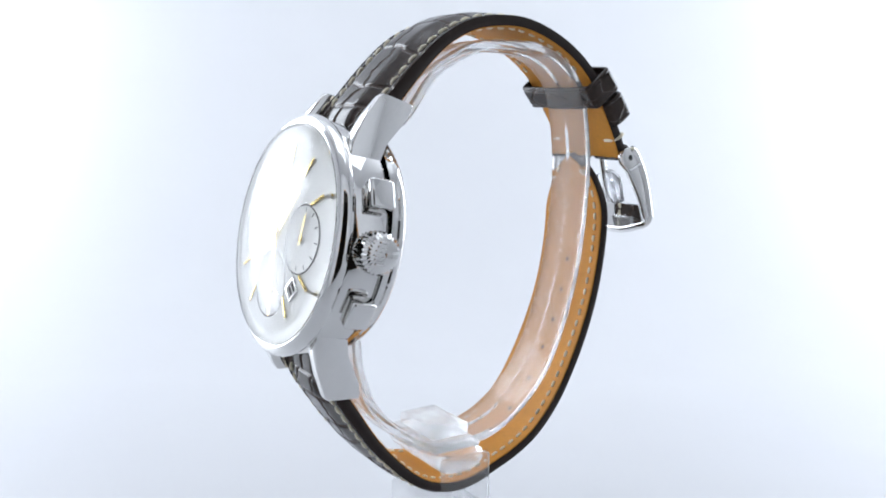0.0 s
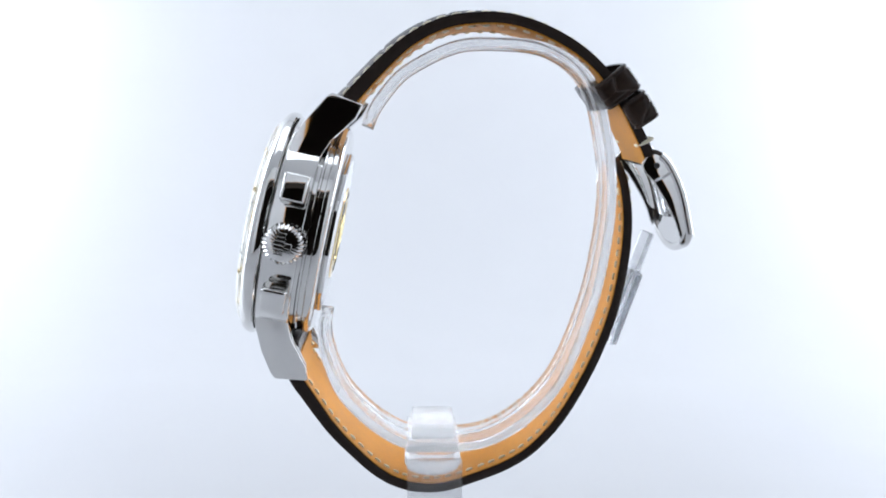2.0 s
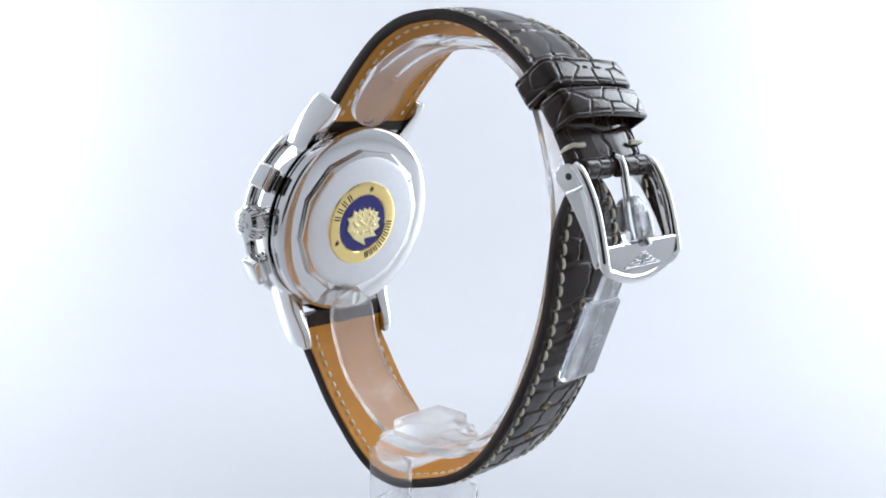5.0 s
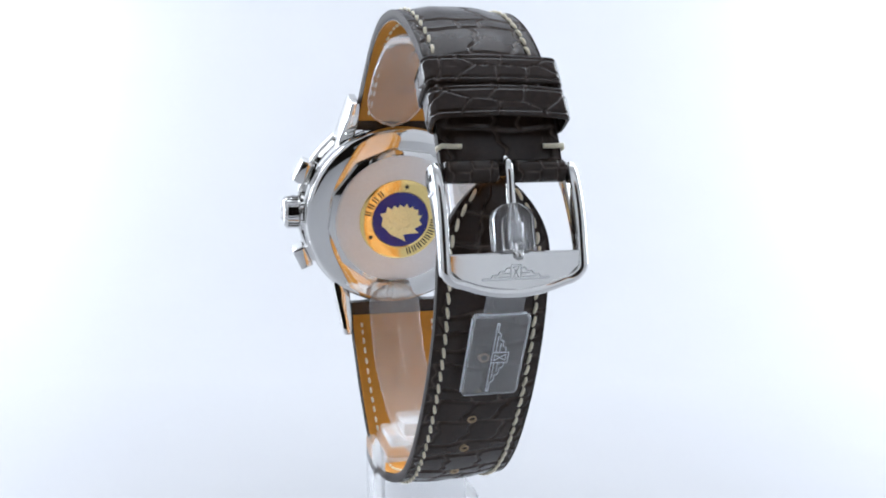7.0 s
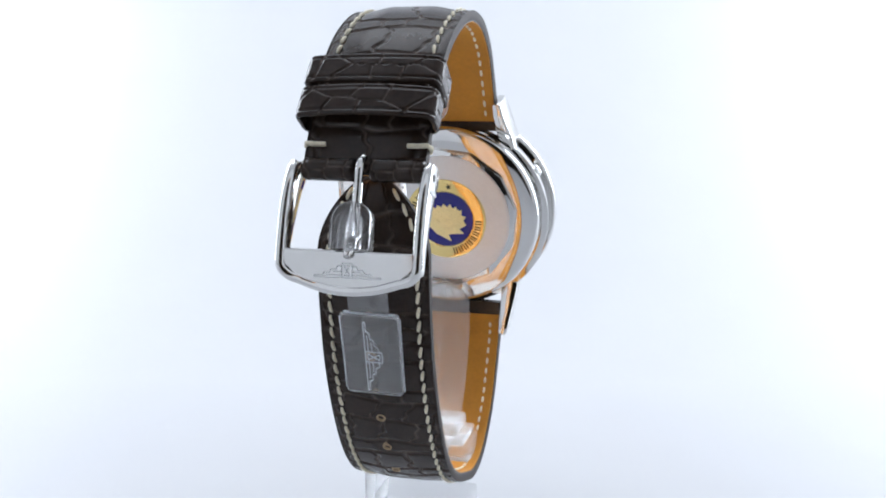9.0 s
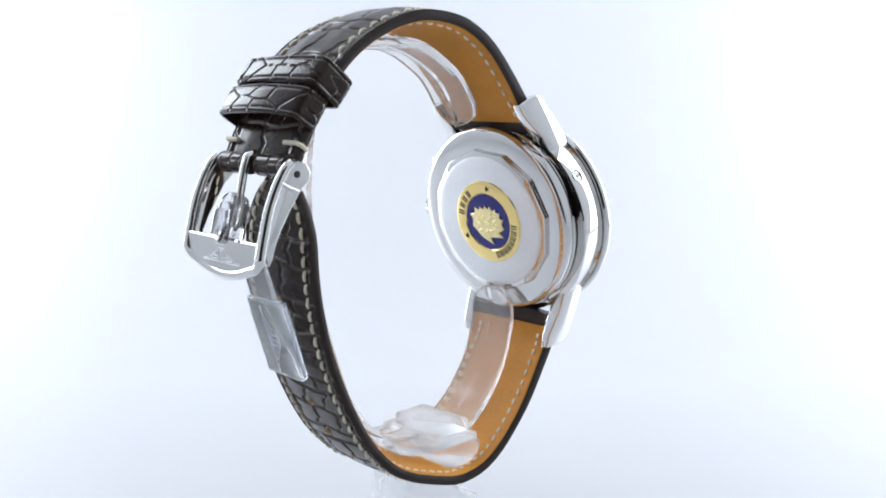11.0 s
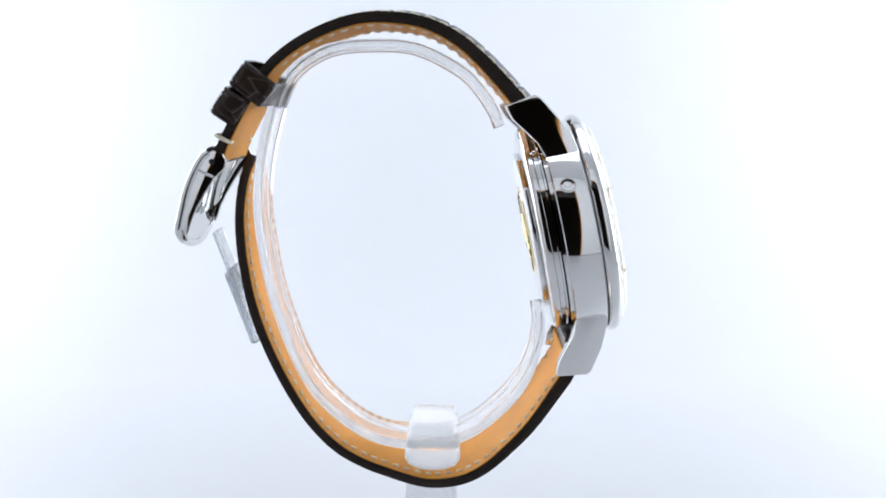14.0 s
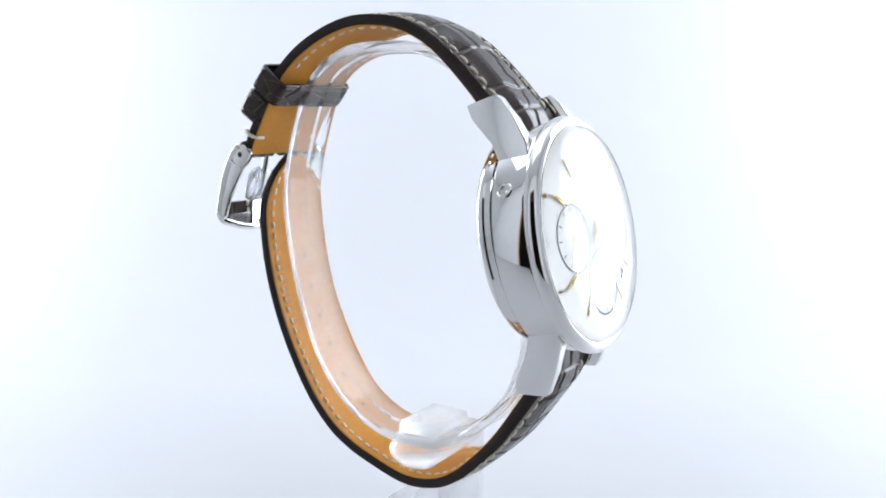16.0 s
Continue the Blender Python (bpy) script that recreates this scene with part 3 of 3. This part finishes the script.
def buckle():
    # rounded front rim
    w, mid = 11.4, -0.35
    pts = []
    side_line, _ = spline([(-43.7, 11.7), (-44.9, 10.7), (-46.7, 7.8), (-48.3, 4.0), (-49.4, -0.2), (-49.9, -2.4), (-50.1, -3.4)], 0.5)
    for y, z in side_line:
        pts.append((-w, y, z))
    for a in range(10, 90, 10):
        c, s = math.cos(radians(a)), math.sin(radians(a))
        pts.append((-w + 3.4 * (1 - c), -50.2 + 0.3 * s, -3.4 - 2.6 * s))
    for x in np.linspace(-w + 3.8, w - 3.8, 15):
        pts.append((x, -49.9, -5.9 - 0.25 - 1.5 * (1 - (x / (w - 3.4)) ** 2)))
    pts += [(-x, y, z) for x, y, z in pts[:len(side_line) + 8]][::-1]
    pts = [(x + mid, y, z) for x, y, z in pts]
    frame_ob = part("buckle", tube(pts, 0.9, 14), STEEL, watch, "polished steel pin buckle frame", smooth=60)
    arm = [(-40.7, 10.2), (-41.6, 11.6), (-43.2, 12.1), (-45.1, 11.3), (-47.1, 8.1), (-48.7, 4.2), (-49.8, -0.2), (-50.0, -3.0), (-49.3, -5.0), (-48.7, -4.0),
           (-47.9, -1.5), (-46.6, 1.2), (-44.9, 4.0), (-43.1, 6.7), (-41.3, 8.4)]
    for sx in (-1, 1):
        bm = prism([(y + 0.5, z) for y, z in arm], sx * 10.75, sx * 12.0, 0, 0, 2)
        for v in bm.verts:
            if abs(v.co.x) > 11:
                v.co.x += sx * -0.06 * (-0.92 * v.co.y + 0.4 * v.co.z - 44.0)
            v.co.x += mid
        bmesh.ops.recalc_face_normals(bm, faces=bm.faces)
        bmesh.ops.bevel(bm, geom=[e for e in bm.edges if e.calc_face_angle(0) > 0.6], offset=0.22, segments=2, affect="EDGES", profile=0.5)
        arm_ob = part("side_arm", bm, STEEL, frame_ob, "flat polished side arm", smooth=40)
        part("arm_step", tube([(sx * 12.02 + mid, -46.1, 8.6), (sx * 12.05 + mid, -44.4, 7.6), (sx * 12.08 + mid, -42.7, 7.0)], 0.3, 8), SATIN, arm_ob, "", smooth=60)
        # black plug painting the shade of the open pin hole
        part("pin_hole_shade", tube([(sx * 11.2 + mid, -43.0, 9.9), (sx * 12.1 + mid, -43.0, 9.9)], 0.6, 14), SHADE, frame_ob, "")
    top = [(-11.1, -1.2), (11.1, -1.2), (11.1, -3.6), (8.6, -5.8), (4.0, -7.2), (0, -7.5), (-4.0, -7.2), (-8.6, -5.8), (-11.1, -3.6)]
    bm = prism([(x * 0.98 + mid, z) for x, z in top], -50.4, -49.4, 1, 0.2, 1)
    plate = part("buckle_plate", bm, STEEL, frame_ob, "flat polished buckle plate")
    bm = winged_emblem(0.98)
    bm.transform(Matrix.Translation((mid, -50.42, -4.3)))
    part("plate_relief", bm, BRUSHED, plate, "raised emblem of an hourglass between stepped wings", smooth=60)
    # leather sleeve round the pin, with its two stitches
    for x0, x1 in ((-10.3, -1.3), (1.3, 10.3)):
        bm = bmesh.new()
        fur = bm.verts.layers.float.new("furrow")
        xs, angs = np.linspace(x0, x1, 46), np.arange(0, 36)
        groove, lift = scale_field(xs, np.linspace(-1, 1, 36), 3.6, 8, (2, 2))
        rows = []
        for i, x in enumerate(xs):
            row = []
            rim = min(1.0, min(x - x0, x1 - x) / 0.4)
            for k in angs:
                a = 2 * math.pi * k / 36
                r = 1.55 + 0.35 * rim * (0.3 + 0.7 * groove[i, k])
                v = bm.verts.new((x, -43.2 + r * math.cos(a), 10.9 + r * math.sin(a)))
                v[fur] = (1 - groove[i, k]) * rim
                row.append(v)
            rows.append(row)
        for a, b in zip(rows, rows[1:]):
            for k in range(36):
                bm.faces.new((a[k], a[(k + 1) % 36], b[(k + 1) % 36], b[k]))
        bm.faces.new(rows[0])
        bm.faces.new(rows[-1])
        part("sleeve", bm, LEATHER, up_body, "leather wrapped over the buckle pin", smooth=60)
    part("tongue", tube([(0, -43.2, 12.9), (0, -44.9, 12.3), (0, -45.6, 10.4), (0, -46.6, 6.0), (0, -48.0, 1.0), (0, -50.2, -0.9), (0, -51.2, -2.0)], [0.7, 0.75, 0.75, 0.75, 0.85, 0.95, 0.6], 12),
         STEEL, frame_ob, "polished steel tongue", smooth=60)
    for sx in (-1, 1):
        part("bar_tack", tube([(sx * 7.0, -42.1, 14.9), (sx * 8.6, -42.3, 14.9), (sx * 10.3, -42.3, 15.0), (sx * 10.75, -41.3, 14.5), (sx * 10.3, -40.1, 13.8), (sx * 8.8, -39.85, 13.6), (sx * 7.4, -39.95, 13.6)], 0.42, 8), THREAD, up_body, "cream bar stitch", smooth=60)


buckle()


def holes():
    line, s, nrm, hw, th, cx = low_data
    for z in (-34.9, -41.9, -48.6, -28.6, -21.5, -14.2):
        i = int(np.argmin(np.abs(line[:, 1] - z) + 100 * (line[:, 0] > -8)))
        p, n = line[i], nrm[i]
        axis = Vector((0, n[0], n[1]))
        turn = axis.to_track_quat("Z", "Y").to_matrix().to_4x4()
        bm = revolve([(0.5, -0.5), (0.54, 0.0), (0.68, 0.16), (0.85, 0.1), (0.95, -0.5)], 20)
        bm.transform(Matrix.Translation((cx[i] - 0.7, p[0] + 0.3 * n[0], p[1] + 0.3 * n[1])) @ turn)
        hole = part("punched_hole", bm, RAW, low_body, "small punched hole with raw tan rim")
        # black disc painting the shade down in the punched hole
        bm = revolve([(0, -0.25), (0.56, -0.25)], 16)
        bm.transform(Matrix.Translation((cx[i] - 0.7, p[0] + 0.3 * n[0], p[1] + 0.3 * n[1])) @ turn)
        part("hole_shade_disc", bm, SHADE, hole)
        # dark disc on the lining, its colour painting the shade in the hole's mouth
        bm = revolve([(0, -0.28), (0.5, -0.28), (0.5, 0.0)], 16)
        q = p - n * th[i]
        bm.transform(Matrix.Translation((cx[i] - 0.7, q[0], q[1])) @ turn)
        part("hole_exit", bm, EDGE, hole)
    # pressed lettering on the lining, kept as bars
    for k in range(13):
        i = int(np.argmin(np.abs(line[:, 1] - (-10.0 - 1.5 * k)) + 100 * (line[:, 0] > -8)))
        p = line[i] - nrm[i] * (th[i] + 0.235)
        axis = Vector((0, nrm[i][0], nrm[i][1]))
        turn = axis.to_track_quat("Z", "Y").to_matrix().to_4x4()
        bm = join([block(-0.62, 0.62, -0.42, -0.22, -0.03, 0.03, 0), block(-0.62, 0.62, 0.16, 0.36, -0.03, 0.03, 0)])
        bm.transform(Matrix.Translation((cx[i] + 6.9, p[0], p[1])) @ turn)
        part("pressed_letter", bm, STAMP, low_body)


holes()


def size_mark():
    """Two pressed size digits on the lining near the case, kept as bars."""
    line, s, nrm, hw, th, cx = up_data
    i = int(np.argmin(np.abs(line[:, 1] - 26.5) + 100 * (line[:, 0] < 0)))
    p = line[i] - nrm[i] * (th[i] + 0.235)
    turn = Vector((0, nrm[i][0], nrm[i][1])).to_track_quat("Z", "Y").to_matrix().to_4x4()
    for x in (-3.6, -2.0):
        bm = join([block(-0.5, -0.3, -0.9, 0.9, -0.03, 0.03, 0), block(0.3, 0.5, -0.9, 0.9, -0.03, 0.03, 0), block(-0.3, 0.3, 0.7, 0.9, -0.03, 0.03, 0), block(-0.3, 0.3, -0.9, -0.7, -0.03, 0.03, 0)])
        bm.transform(Matrix.Translation((x, p[0], p[1])) @ turn)
        part("pressed_mark", bm, STAMP, up_body)


size_mark()


# ---- clear stand ----
def clear(name, bm, parent, label="", mat=None):
    ob = part(name, bm, mat or CLEAR, parent, label)
    ob.visible_shadow = False
    return ob


RING = [(14.6, 17.0), (13.0, 20.8), (9.0, 26.2), (4.8, 29.6), (-3.2, 33.4), (-11.0, 34.2), (-22.3, 33.0), (-31.2, 26.6), (-35.2, 14.8), (-36.8, 2.8), (-35.8, -9.0), (-33.0, -22.0),
        (-26.0, -38.6), (-13.6, -49.2), (0, -51.0), (9.5, -48.2), (18.8, -39.6), (22.6, -31.0), (23.6, -24.6), (23.0, -20.0)]


def stand_parts():
    line, s = spline(RING, 0.6)
    nrm = normals_2d(line, 1)
    shift = np.interp(s / s[-1], [0, 0.12, 0.3, 0.42, 0.75, 0.9, 1], [-6.0, -5.0, -3.0, -0.5, -0.8, -2.8, -3.6])
    bm = bmesh.new()
    rows = []
    for i in range(len(s)):
        k = min(s[i], s[-1] - s[i])
        w = 5.9 * math.sqrt(max(1 - max(0, (5.9 - k) / 5.9) ** 2, 0.01))
        sec = [(-w, -0.6), (-w + 0.5, -1.0), (-0.7, -1.0), (-0.25, -1.45), (0.25, -1.45), (0.7, -1.0), (w - 0.5, -1.0), (w, -0.6), (w, 0.6), (w - 0.5, 1.0), (-w + 0.5, 1.0), (-w, 0.6)]
        rows.append([bm.verts.new((x + shift[i], *(line[i] + nrm[i] * (h - 1.0)))) for x, h in sec])
    for a, b in zip(rows, rows[1:]):
        n = len(a)
        for j in range(n):
            bm.faces.new((a[j], a[(j + 1) % n], b[(j + 1) % n], b[j]))
    bm.faces.new(rows[0])
    bm.faces.new(rows[-1][::-1])
    clear("ring", bm, stand, "clear C-shaped acrylic band")
    clear("saddle", prism([(-5.6, -51.4), (-4.6, -53.0), (-2.4, -53.9), (0.3, -54.2), (3.0, -53.9), (5.0, -53.0), (6.0, -51.4), (5.9, -49.6), (-5.5, -49.6)], -11.2, 8.6, 0, 0.4, 2), stand, "clear saddle block over the strap", SOFT_CLEAR)
    clear("slab", prism([(-5.4, -49.5), (5.8, -49.5), (5.4, -47.9), (-5.0, -47.9)], -10.4, 8.0, 0, 0.35, 2), stand, "clear slab on the saddle block", CLOUDY)
    clear("clamp", prism([(-4.5, -47.8), (4.6, -47.8), (4.5, -45.1), (-4.4, -45.1)], -7.4, 6.4, 0, 0.5, 2), stand, "clear clamp block round the band", CLOUDY)
    clear("arm", block(-13.6, -11.6, -5.8, 5.4, -79.9, -50.0, 0.5, 2), stand, "clear upright plate beside the strap", SOFT_CLEAR)
    clear("foot", block(-11.5, 9.0, -5.8, 5.4, -79.9, -61.5, 0.8, 2), stand, "clear foot block under the strap", SOFT_CLEAR)


stand_parts()


def tag_parts():
    tl, tr, bl, br = (Vector(p) for p in ((-4.9, -42.6, -12.7), (5.3, -42.2, -12.9), (-4.9, -37.2, -28.2), (5.1, -36.8, -28.5)))
    o = (tl + tr + bl + br) / 4
    ex = (tr - tl + br - bl).normalized()
    ez = (tl - bl + tr - br)
    ez = (ez - ex * ez.dot(ex)).normalized()
    ey = ez.cross(ex)
    m = Matrix(((ex.x, ey.x, ez.x, o.x), (ex.y, ey.y, ez.y, o.y), (ex.z, ey.z, ez.z, o.z), (0, 0, 0, 1)))

    def add(name, bm, label="", parent=tag, mat=None):
        bm.transform(m)
        return clear(name, bm, parent, label, mat)
    plate = add("plate", block(-5.2, 5.2, -1.0, 1.0, -8.1, 8.1, 0.75, 2), "hazy clear rectangular plastic plate", mat=HAZE)
    sides = [block(-5.27, -5.19, -0.3, 0.3, -7.3, 7.3, 0), block(5.19, 5.27, -0.3, 0.3, -7.3, 7.3, 0), block(-4.4, 4.4, -0.3, 0.3, 8.09, 8.17, 0), block(-4.4, 4.4, -0.3, 0.3, -8.17, -8.09, 0)]
    add("cut_edge", join(sides), "frosted cut edge of the plate", plate, FROST)
    bm = winged_emblem(1.22)
    bm.transform(Matrix.Translation((0.5, -1.02, 0)) @ Matrix.Rotation(radians(90), 4, "Y"))
    add("pressed_mark", bm, "pressed emblem of an hourglass between stepped wings", plate, FROST)
    add("neck", block(-3.4, 3.4, -0.6, 0.4, 8.0, 16.5, 0.2, 1), "flat clear neck", mat=HAZE)
    def arch(w, h, y0, y1):
        pts = [(-w, 0), (w, 0), (w, h - w * 0.75)]
        for k in range(1, 9):
            a = radians(180 * k / 9)
            pts.append((w * math.cos(a), h - w * 0.75 + w * 0.75 * math.sin(a)))
        pts.append((-w, h - w * 0.75))
        return prism(pts, y0, y1, 1, 0.3, 2)
    seat = Matrix.Translation((-0.3, -49.4, -1.1)) @ Matrix.Rotation(radians(-14), 4, "X")
    bm = arch(3.45, 7.6, -0.8, 1.6)
    bm.transform(seat)
    hook = clear("hook", bm, tag, "clear arched hook over the tongue", GLASSY)
    for w, h in ((2.35, 6.0), (1.35, 4.6)):
        bm = arch(w, h, -1.5 - (2.4 - w), -0.75)
        bm.transform(seat)
        clear("hook_rib", bm, hook, "", GLASSY)


tag_parts()


# ---- medallion relief ----
def medal_relief():
    rnd = random.Random(4)
    # low rocky outline with a jagged crest, seen from behind
    rim = [(-5.0, -1.2), (-4.3, -0.2), (-4.9, 0.9), (-3.9, 1.1), (-4.0, 2.5), (-3.0, 2.1), (-2.7, 3.3), (-1.9, 2.7), (-1.3, 3.9), (-0.6, 3.0), (0.3, 3.8), (0.8, 2.9), (1.7, 3.5), (2.2, 2.6), (3.3, 3.3), (3.5, 1.9),
           (4.9, 1.6), (4.2, 0.4), (4.5, -1.2), (3.4, -2.2), (2.2, -3.5), (0.6, -4.3), (-1.4, -5.3), (-0.7, -3.6), (-2.3, -3.4), (-4.4, -3.3), (-3.3, -2.2)]
    body = part("relief", prism([(-x, y) for x, y in rim], -14.62, -14.3, 2, 0.12, 1), PALE_GOLD, medal, "raised pale gold relief", BACK)
    lumps = []
    for k in range(34):
        x, y = rnd.uniform(-3.2, 3.2), rnd.uniform(-2.6, 2.4)
        lump = revolve([(0, -0.16), (0.25, -0.12), (0.5, 0.0)], 8)
        lump.transform(Matrix.Translation((x, y, -14.6)) @ Matrix.Rotation(rnd.uniform(0, 3.1), 4, "Z") @ Matrix.Diagonal((rnd.uniform(0.8, 1.9), rnd.uniform(0.5, 0.9), rnd.uniform(0.7, 1.5), 1)))
        lumps.append(lump)
    part("relief_detail", join(lumps), PALE_GOLD, body, "", BACK)
    for a0 in [196 + 10.0 * k for k in range(8)] + [38 + 13.0 * k for k in range(4)]:
        bm = join([block(-0.48, -0.18, 7.0, 8.6, -14.52, -14.40, 0), block(0.16, 0.42, 7.0, 8.6, -14.52, -14.40, 0)])
        bm.transform(Matrix.Rotation(radians(a0), 4, "Z"))
        part("letter_bar", bm, INK, medal, "", BACK)
    for a0 in (352, 120):
        bm = prism([(0.75 * (1 if k % 2 else 0.42) * math.cos(radians(36 * k)), 7.9 + 0.75 * (1 if k % 2 else 0.42) * math.sin(radians(36 * k))) for k in range(10)], -14.52, -14.40)
        bm.transform(Matrix.Rotation(radians(a0), 4, "Z"))
        part("star", bm, INK, medal, "", BACK)


medal_relief()


# ================= turning =================
def motions():
    for thing in (watch, stand, tag):
        walk(thing, [(0.5 * k, pose(0, 0, 0, 0, 0, -15.223 * (0.5 * k - 8))) for k in range(33)])


motions()
